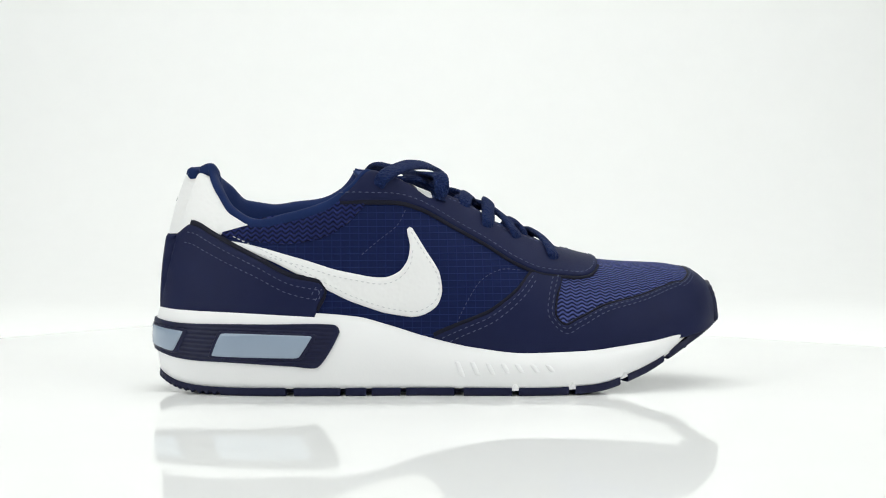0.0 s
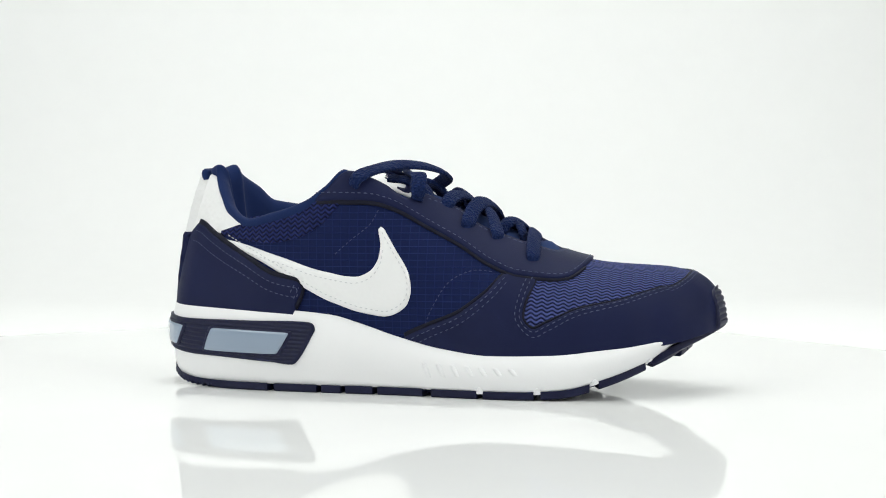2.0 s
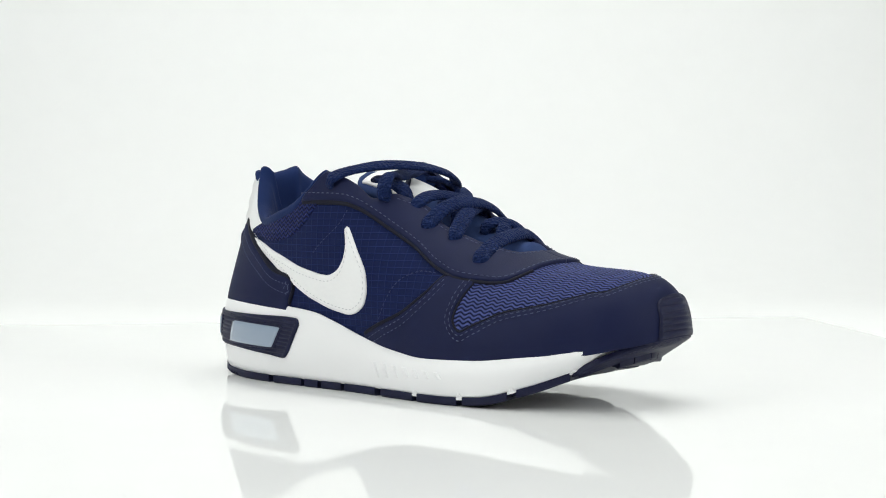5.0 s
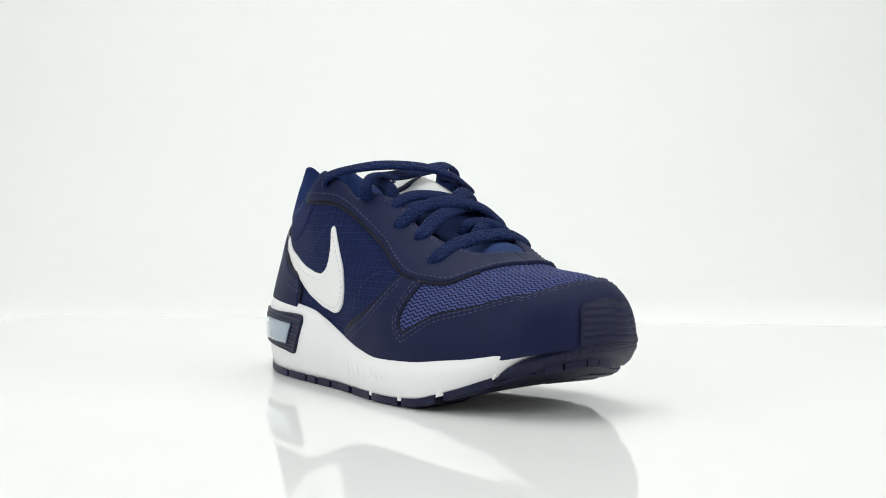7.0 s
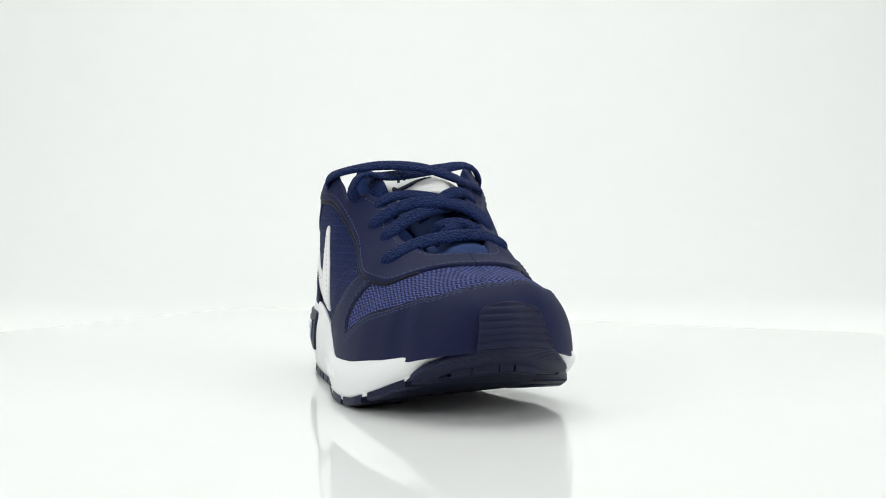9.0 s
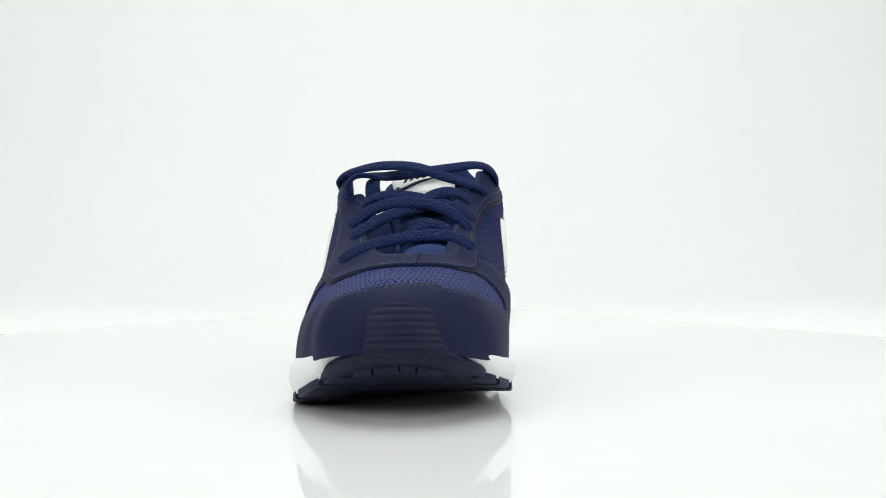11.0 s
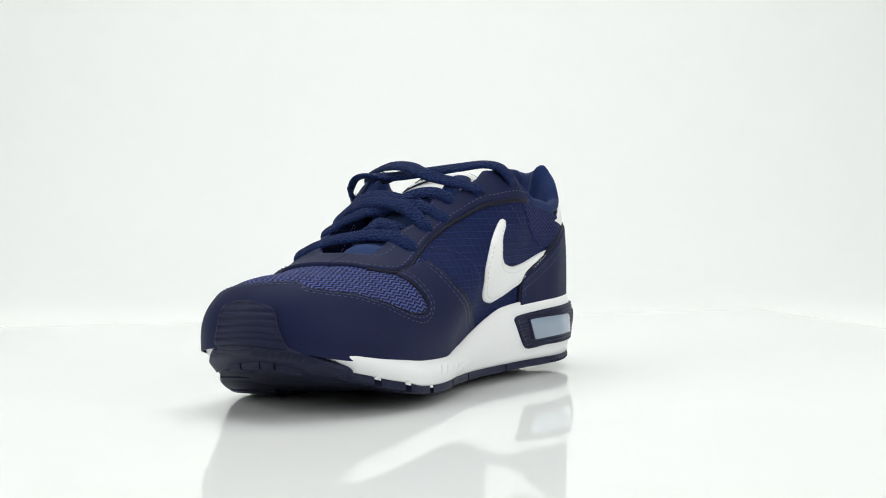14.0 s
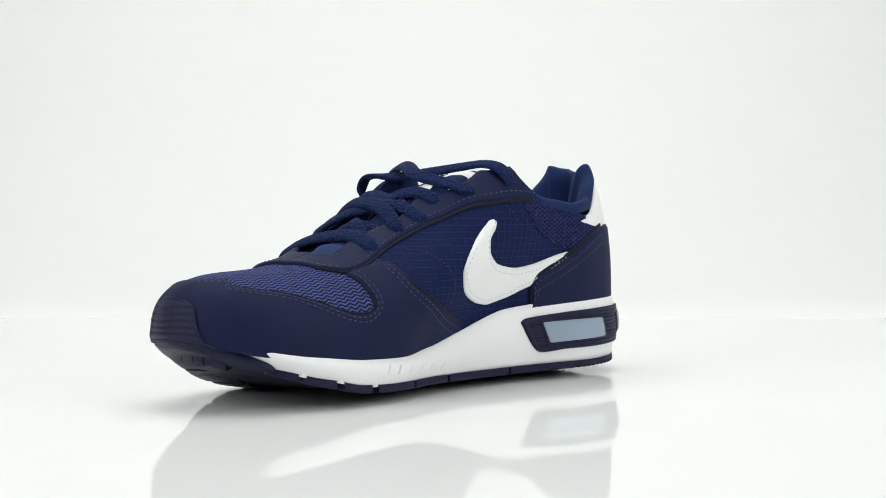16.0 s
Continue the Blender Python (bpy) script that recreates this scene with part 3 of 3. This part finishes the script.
TAB = ([(0.404, 0.272), (0.423, 0.235), (0.45, 0.20), (0.50, 0.17), (0.56, 0.19), (0.60, 0.235), (0.622, 0.272)]
       + [(round(1.034 - s, 3), h - 0.018) for s, h in TAB_OUT[::-1]] + [(0.553, 0.418), (0.517, 0.385), (0.480, 0.413)] + [(s, h - 0.018) for s, h in TAB_OUT])
panel("heel_tab", TAB, WHITE_LEATHER, SHOE, lift=1.0, label="white grained leather heel tab")
panel("side_flash", FLASH_OUT, WHITE_LEATHER, SHOE, lift=1.5, thick=1.6, label="curved white leather flash")
panel("side_flash", FLASH_IN, WHITE_LEATHER, SHOE, lift=1.5, thick=1.6, label="curved white leather flash")
panel("heel_counter", COUNTER, NUBUCK, SHOE, lift=2.2, thick=2.2, label="smooth navy heel overlay")
panel("collar_mesh", [(0.40, 0.285)] + MESH_OUT + [(0.312, 0.46), (0.314, 0.52)] + COLLAR_OUT[::-1], KNIT_DARK, SHOE, lift=0.9,
      thick=1.0, label="wavy navy mesh below the collar")
panel("collar_mesh", [(0.61, 0.285)] + MESH_IN + [(0.705, 0.46), (0.703, 0.54)] + COLLAR_IN[::-1], KNIT_DARK, SHOE, lift=0.9,
      thick=1.0, label="wavy navy mesh below the collar")
FA, FB, TA, TB = ridge_s(97, -1), ridge_s(97, 1), ridge_s(80, -1), ridge_s(80, 1)
STAY_A = STAY_OUT + [((FA + 0.148) / 2, 0.74), (FA, 1.0), (FA, 1.0), (TA, 1.0), (TA, 1.0), (TA + 0.006, 0.86)] + THROAT_OUT[::-1][1:] + [(0.275, 0.61), (0.290, 0.612), (0.303, 0.60)] + TOP_OUT[::-1][1:]
STAY_B = STAY_IN + [((FB + 0.861) / 2, 0.79), (FB, 1.0), (FB, 1.0), (TB, 1.0), (TB, 1.0), (TB - 0.004, 0.88)] + THROAT_IN[::-1][1:] + [(0.745, 0.69), (0.728, 0.655), (0.717, 0.652), (0.709, 0.62)] + TOP_IN[::-1][2:]
panel("eyestay", STAY_A, NUBUCK, SHOE, lift=1.9, thick=2.2, label="smooth navy lace stay")
panel("eyestay", STAY_B, NUBUCK, SHOE, lift=1.9, thick=2.2, label="smooth navy lace stay")


# heel cage with smoky windows
def ribs(u, v, d):
    return np.where(d > 2.4, -0.55 * (0.5 + 0.5 * np.cos(v / HIGH * 2 * math.pi / 0.055)) ** 2, 0)


CAGE = CAGE_OUT + [(0.50, 0.32)] + CAGE_IN + CAGE_IN_TOP + [(0.50, 0.79)] + CAGE_OUT_TOP
cage = panel("heel_cage", CAGE, RUBBER, SHOE, lift=1.4, thick=2.5, surface=wall, cell=0.9, relief=ribs, label="ribbed navy rubber heel cage")
for quad in (WINDOW_OUT, WINDOW_IN, [(0.565, 0.69), (0.458, 0.70), (0.468, 0.40), (0.56, 0.39)]):
    (a, b, c, d) = [np.array(q) for q in quad]
    mid = (a + b + c + d) / 4
    frame_loop, loop = [], []
    for p0, p1 in ((a, b), (b, c), (c, d), (d, a)):
        for k in (0.06, 0.94):
            p = p0 + (p1 - p0) * k
            loop.append(tuple(p))
            frame_loop.append(tuple(p + (p - mid) * (0.05, 0.12)))
    panel("window_rim", frame_loop, RUBBER, cage, lift=1.75, thick=2.0, surface=wall, cell=2.0, edge=0.6)
    panel("air_window", loop, CLEAR_GREY, cage, lift=2.3, thick=2.0, surface=wall, cell=2.0, edge=1.6, label="smoky grey cushion window")


# toe bumper
def toe_ribs(u, v, d):
    k = v / HIGH
    return np.where(d > 1.0, -0.9 * (0.5 + 0.5 * np.cos(k * 2 * math.pi / 0.075 + 0.4 * np.sin(u / 9))) ** 3, 0) * np.clip((k - 0.3) / 0.3, 0, 1)


BUMP = WING_OUT[::-1] + BUMPER + WING_IN + [(-0.076, -0.02), (-0.076, -0.02), (-0.03, -0.35), (0.0, -0.5), (0.04, -0.35), (0.090, -0.04), (0.090, -0.04)]
panel("toe_bumper", BUMP, RUBBER, SHOE, lift=2.6, thick=3.2, surface=sole_and_toe, cell=1.1, edge=1.2, relief=toe_ribs, label="ribbed navy rubber toe bumper")


# lining, tongue, laces, seams
def lining():
    """The padded collar: rolls over the rim and goes down inside."""
    ctrl = [(0.306, 0.505)] + COLLAR_OUT[::-1] + TAB_OUT[::-1] + [(0.480, 0.43), (0.517, 0.40), (0.553, 0.435)] + [(round(1.034 - s, 3), h) for s, h in TAB_OUT] + COLLAR_IN + [(0.712, 0.57)]
    ctrl = sorted((s, h + 0.035 * max(0.0, 1 - abs(s - 0.615) / 0.07)) for s, h in set(ctrl))
    rim = spline([c[0] for c in ctrl], [c[1] for c in ctrl])
    s = np.linspace(ctrl[0][0], ctrl[-1][0], 180)
    h = rim(s)
    p, n = upper(s, h) / MM, normals(upper, s, h)
    n[:, 2] *= 0.3
    n /= np.linalg.norm(n, axis=1)[:, None]
    up = np.array([0, 0, 1.0])
    k = np.clip((np.minimum(s - s[0], s[-1] - s)) / 0.05, 0.25, 1)[:, None]
    rows = []
    for out, rise in ((0.6, -6.0), (1.5, -4.6), (1.9, -2.0), (1.5, -0.4), (0.2, 0.5), (-1.6, 0.6), (-3.8, -0.4), (-6.0, -2.5), (-7.5, -8), (-9.0, -16), (-12, -28), (-18, -42), (-22, -60)):
        q = p + n * out * (k if out < 0 else 1) + up * rise
        q[:, 2] = np.maximum(q[:, 2], 30)
        rows.append(q)
    bm = from_grid(np.stack(rows, 1) * MM)
    bmesh.ops.recalc_face_normals(bm, faces=bm.faces)
    part("collar_lining", bm, LINING, SHOE, "padded blue cloth collar lining")
    # footbed
    t = np.linspace(0, 1, 80, endpoint=False)
    x, y = sole_plan(t)
    nx, ny = plan_normal(t)
    keep = x < 60
    bm = bmesh.new()
    v = [bm.verts.new(((x[i] - nx[i] * 6) * MM, (y[i] - ny[i] * 6) * MM, (38 if x[i] < -20 else 38 - (x[i] + 20) * 0.12) * MM)) for i in range(80) if keep[i]]
    f = bm.faces.new(v)
    bmesh.ops.solidify(bm, geom=[f], thickness=0.003)
    part("insole", bm, LINING, SHOE, "blue cloth insole")


lining()

TONGUE_Z = spline([-44, -30, -15, 0, 20, 40, 60, 74, 84, 95], [121, 119.5, 115.5, 109.5, 101.5, 92.5, 84.5, 79, 74, 66])


def tongue_at(x, w):
    """A point on the tongue's top face, w from -1 to 1 across."""
    half = np.interp(x, [-44, -30, 0, 40, 95], [20, 25, 25, 18, 17])
    return np.stack([x + 0 * w, ridge_y(x) + 2.5 + half * w, TONGUE_Z(x) - 9 * np.abs(w) ** 2.4], -1)


def tongue():
    x = np.linspace(95, -37, 50)
    w = np.linspace(-1, 1, 21)
    X, W = np.meshgrid(x, w, indexing="ij")
    end = np.sqrt(np.clip(1 - np.clip((-25 - X) / 12.3, 0, 1) ** 2, 0.02, 1))
    top = tongue_at(X, W * end)
    top[..., 2] += 1.2 * np.sin(X * 0.45) * np.exp(-((X - 70) / 25) ** 2) * (1 - W ** 2)
    low = top.copy()
    low[..., 2] -= 5.0
    low[..., 0] += 2.0
    g = np.concatenate([top, low[:, ::-1]], 1) * MM
    bm = from_grid(g, close_v=True)
    bm.verts.ensure_lookup_table()
    m = g.shape[1]
    bm.faces.new([bm.verts[j] for j in range(m)])
    bm.faces.new([bm.verts[(len(x) - 1) * m + j] for j in range(m)])
    bmesh.ops.recalc_face_normals(bm, faces=bm.faces)
    ob = part("tongue", bm, TONGUE_CLOTH, SHOE, "padded blue cloth tongue")
    # white label with its mark
    X, W = np.meshgrid(np.linspace(6, -28, 18), np.linspace(-0.84, 0.84, 18), indexing="ij")
    a = tongue_at(X, W)
    a[..., 2] += 1.3
    b = a.copy()
    b[..., 2] -= 1.6
    bm = from_grid(np.concatenate([a, b[:, ::-1]], 1) * MM, close_v=True)
    bm.verts.ensure_lookup_table()
    bm.faces.new([bm.verts[j] for j in range(36)])
    bm.faces.new([bm.verts[17 * 36 + j] for j in range(36)])
    bmesh.ops.recalc_face_normals(bm, faces=bm.faces)
    lab = part("tongue_label", bm, WHITE_LEATHER, ob, "white leather tongue label")

    def mark(points, width, name="label_mark"):
        c = catmull(np.array([[*q, w] for q, w in zip(points, width)]), 8)
        rows = []
        d = np.gradient(c[:, :2], axis=0)
        d /= np.linalg.norm(d, axis=1)[:, None] + 1e-9
        for side in (-1, 1):
            q = c[:, :2] + side * np.stack([-d[:, 1], d[:, 0]], 1) * c[:, 2:3] / 2
            half = np.interp(q[:, 0], [-44, -30, 0, 40, 95], [20, 25, 25, 18, 17])
            p3 = tongue_at(q[:, 0], (q[:, 1] - ridge_y(q[:, 0]) - 2.5) / half)
            p3[:, 2] += 1.75
            rows.append(p3)
        bm = from_grid(np.stack(rows, 1) * MM)
        bmesh.ops.recalc_face_normals(bm, faces=bm.faces)
        bmesh.ops.solidify(bm, geom=bm.faces, thickness=0.0003)
        part(name, bm, NUBUCK, lab, "plain navy mark")
    mark([(-10, -13), (-5, -12), (-4.5, -7), (-8, 0), (-15, 11)], [1.2, 3.6, 3.8, 2.6, 0.6])
    for y in (-9, -5.5, -2, 1.5):
        mark([(-13 - y * 0.1, y), (-19 - y * 0.1, y + 1.5)], [1.6, 1.6])


tongue()


def hole(where, lift=1.9):
    s, h = np.array([where[0]]), np.array([where[1]])
    return upper(s, h)[0] / MM + normals(upper, s, h)[0] * lift, normals(upper, s, h)[0]


R = [hole(q) for q in HOLES_OUT]
L = [hole(q) for q in HOLES_IN]


def over_tongue(x, w, rise):
    return tongue_at(np.array(x), np.array(w)) + np.array([0, 0, rise])


SKIN_S, SKIN_H = np.meshgrid(np.concatenate([np.linspace(0.1, 0.33, 160), np.linspace(0.67, 0.9, 160)]), np.linspace(0.45, 1, 80), indexing="ij")
SKIN = upper(SKIN_S, SKIN_H).reshape(-1, 3) / MM


def skin_z(x, y):
    """Height of the lacing's dome over a plan point."""
    d = np.hypot(SKIN[:, 0] - x, SKIN[:, 1] - y)
    i = np.argsort(d)[:6]
    w = 1 / (d[i] + 0.2)
    return float((SKIN[i, 2] * w).sum() / w.sum())


def strand(a, b, lift_a, lift_b, bow, label="", width=8.6):
    """A length of flat lace from hole a over the throat to hole b, lying on the dome that the stay gives; bow raises its middle."""
    (pa, na), (pb, nb) = a, b
    pts, ups = [pa - na * 2.0], [na]
    for k in (0.03, 0.1, 0.2, 0.35, 0.5, 0.65, 0.8, 0.9, 0.97):
        q = pa + (pb - pa) * k
        rise = 3.2 + bow * math.sin(k * math.pi) + lift_a * math.exp(-(k - 0.3) ** 2 / 0.03) + lift_b * math.exp(-(k - 0.7) ** 2 / 0.03)
        rise = min(rise, 3.4 + 60 * min(k, 1 - k))
        z = skin_z(q[0], q[1]) + rise
        pts.append(np.array([q[0], q[1], z]))
        ups.append(na * (1 - k) + nb * k + np.array([0.55, 0, 0.4]))
    pts.append(pb - nb * 2.0)
    ups.append(nb)
    return ribbon("lace_strand", pts, ups, width, 3.3, LACE, SHOE, label)


strand(R[0], L[0], 0, 0, -1.5, label="flat navy lace across the throat")
strand(R[1], L[2], 1.0, 0, -1.5)
strand(L[1], R[2], 0, 1.0, 1.8)


def half_strand(a, side):
    """From a hole in over the tongue, then down under the crossing before it."""
    (pa, na) = a
    x1 = (R[2][0][0] + L[2][0][0]) / 2
    goal = np.array([x1 + 2, ridge_y(x1) + 2.5 + side * 7, 0])
    pts, ups = [pa - na * 2.0], [na]
    for k, rise in ((0.06, 3.0), (0.2, 3.4), (0.4, 2.6), (0.65, 1.8), (0.85, 0.6), (1.0, -1.5)):
        q = pa + (goal - pa) * (k, k ** 0.85, 0)
        pts.append(np.array([q[0], q[1], skin_z(q[0], q[1]) + rise]))
        ups.append(na * (1 - k) + np.array([0.6, 0, 1.0]) * k)
    return ribbon("lace_strand", pts, ups, 8.0, 3.0, LACE, SHOE)


half_strand(R[3], 1)
half_strand(L[3], -1)


def free_strand(pts, ups, width=7.0, name="lace_strand", label=""):
    return ribbon(name, pts, ups, width, 3.0, LACE, SHOE, label)


def under(x0, w0, x1, w1, rise):
    pts = [over_tongue(x0 + (x1 - x0) * k, w0 + (w1 - w0) * k, rise + 2.5 * math.sin(k * math.pi) - (3 if k in (0, 1) else 0)) for k in (0, 0.12, 0.35, 0.65, 0.88, 1)]
    free_strand(pts, [(0.75, 0, 1)] * 6)


under(60, -0.75, 50, 0.7, 1.3)
under(61, 0.75, 48, -0.7, 2.4)
under(31, -0.75, 20, 0.7, 1.3)
under(31, 0.75, 20, -0.7, 2.4)
# the topmost lengths, drawn across to the loops
e_in, n_in = L[4]
e_out, n_out = R[4]
free_strand([(-27, -46, 111), (-24, -46.5, 116), (-17, -39, 120), (-6, -22, 123), (6, -3, 122), (13, 13, 117), e_in + n_in * 3.6 + (-3, -4, 2), e_in + n_in * 1.4 + (-4, 0, 0), e_in - n_in * 2 + (-4, 0, 0)],
            [(0, -1, 0.5), (0, -1, 0.7), (0.2, -0.6, 1), (0.6, -0.2, 1), (0.7, 0.1, 1), (0.7, 0.4, 1), (0.4, 0.8, 1), n_in, n_in], 8.5)
free_strand([e_out - n_out * 2, e_out + n_out * 1.8, e_out + (1, -1.5, 6), e_out + (0, 4, 12), (-1, -18, 117), (-7, 2, 119.5), (-14, 19, 122), (-19, 31, 123.5), (-23, 39, 121.5), (-26, 43, 116.5), (-28, 43.5, 112)],
            [n_out, n_out, (0.2, -1, 0.2), (0.2, -0.8, 0.8), (0.7, -0.2, 1), (0.7, 0, 1), (0.5, 0.2, 1), (0.2, 0.6, 1), (0.2, 1, 0.8), (0.2, 1, 0.5), (0.1, 1, 0.3)], 8.5)
# ends tucked in beside the tongue
for y in (-26, 24):
    free_strand([(-12, y * 0.95, 115.5), (-2, y, 114.5), (8, y, 110), (13, y * 0.95, 103)], [(0.2, y / 60, 1), (0.3, y / 60, 1), (0.6, y / 60, 0.8), (1, 0, 0.3)], 9.0, name="lace_end", label="tucked lace end")


# lace loops
def pull_loop(sign, pts):
    free = ribbon("lace_loop", pts, [(0, sign, 0.4)] * len(pts), 3.2, 1.0, NUBUCK, SHOE, "navy webbing lace loop")
    return free


pull_loop(-1, [(-44, -46.5, 107), (-36, -45.5, 109.5), (-28, -43, 113.5), (-22, -41, 117)])
pull_loop(1, [(-42, 45, 108), (-34, 43.5, 111.5), (-27, 40, 116), (-22, 36, 120)])


# seams
def shifted(line, d):
    """The line moved sideways by d millimetres, to its own left."""
    p = np.array(line, float) * (SOLE_LEN, HIGH)
    t = np.gradient(p, axis=0)
    n = np.stack([-t[:, 1], t[:, 0]], 1) / (np.hypot(*t.T)[:, None] + 1e-9)
    return (p + n * d) / (SOLE_LEN, HIGH)


def seam(line, offsets, lift, mat=THREAD, **more):
    poly = np.array(line, float)
    for d in offsets:
        stitching("stitching", shifted(poly, d), mat, SHOE, lift, **more)


seam(STAY_A[:12], (-2.2,), 1.9)
seam(STAY_B[:9], (2.2,), 1.9)
seam(THROAT_OUT[:-1] + [(TA + 0.006, 0.86), (TA, 0.99)], (2.4,), 1.9)
seam(THROAT_IN[1:] + [(TB - 0.004, 0.88), (TB, 0.99)], (-2.4,), 1.9)
seam(CAP_OUT[:5], (1.6, 3.8), 1.0)
seam(CAP_OUT[5:9] + CAP_OUT[9:] + CAP_MID + CAP_IN[:8], (1.6, 3.9), 1.0)
seam(CAP_IN[8:], (1.6, 3.8), 1.0)
seam(COUNTER_OUT, (1.8, 4.2), 2.2)
seam(COUNTER_IN, (-1.8, -4.2), 2.2)
seam(MESH_OUT, (-1.6,), 0.3)
seam(MESH_IN, (1.6,), 0.3)
seam(FLASH_OUT[2:14], (1.7,), 1.5, WHITE_THREAD, length=1.8, space=1.2, width=0.5)
seam(FLASH_OUT[14:], (1.7,), 1.5, WHITE_THREAD, length=1.8, space=1.2, width=0.5)
seam(FLASH_IN[2:10], (1.7,), 1.5, WHITE_THREAD, length=1.8, space=1.2, width=0.5)
seam(FLASH_IN[11:], (1.7,), 1.5, WHITE_THREAD, length=1.8, space=1.2, width=0.5)
# quilting lines on the sides
DIM = grain(material("navy_thread", (0.02, 0.03, 0.10), 0.7), 2000, 0.2)
for line in ([(0.293, 0.49), (0.300, 0.40), (0.315, 0.30), (0.328, 0.22)], [(0.207, 0.45), (0.222, 0.42), (0.238, 0.33), (0.250, 0.20), (0.258, 0.09)],
             [(0.712, 0.50), (0.700, 0.40), (0.690, 0.32)], [(0.806, 0.62), (0.785, 0.50), (0.770, 0.35), (0.765, 0.22), (0.772, 0.10)]):
    seam(line, (0,), 0.1, DIM, length=1.8, space=0.9)


def shade_strip(line, d0, d1, lift):
    """A thin dark strip along a sheet's rim: the edge's shadow line, put into colour."""
    a, b = shifted(line, d0), shifted(line, d1)
    panel("edge_shade_strip", [tuple(q) for q in a] + [tuple(q) for q in b[::-1]], EDGE_SHADE, SHOE, lift=lift, thick=1.6, cell=2.0, edge=0.4)


shade_strip(STAY_A[:11], -0.3, 1.3, 1.1)
shade_strip(STAY_B[:8], 0.3, -1.3, 1.1)
shade_strip(CAP_OUT[:5], 0.3, -1.1, 0.7)
shade_strip(CAP_OUT[5:] + CAP_MID + CAP_IN[:8], 0.3, -1.0, 0.7)
shade_strip(CAP_IN[8:], 0.3, -1.1, 0.7)
shade_strip(COUNTER_OUT, 0.3, -1.1, 1.7)
shade_strip(COUNTER_IN, -0.3, 1.1, 1.7)
panel("tab_mark", [(0.506, 0.305), (0.511, 0.30), (0.520, 0.325), (0.524, 0.345), (0.514, 0.322)], NUBUCK, SHOE, lift=1.25, thick=0.4, cell=2.0, edge=0, label="plain navy mark")


def motions():
    """The disc turns steadily and carries the shoe."""
    rows = []
    for i in range(17):
        u = i / 16
        rows.append((float(i), pose(0, 0, 0, 0, 0, 6.0 - 142.14 * u)))
    walk(SHOE, rows)
    walk(TABLE_DISC, rows)


motions()
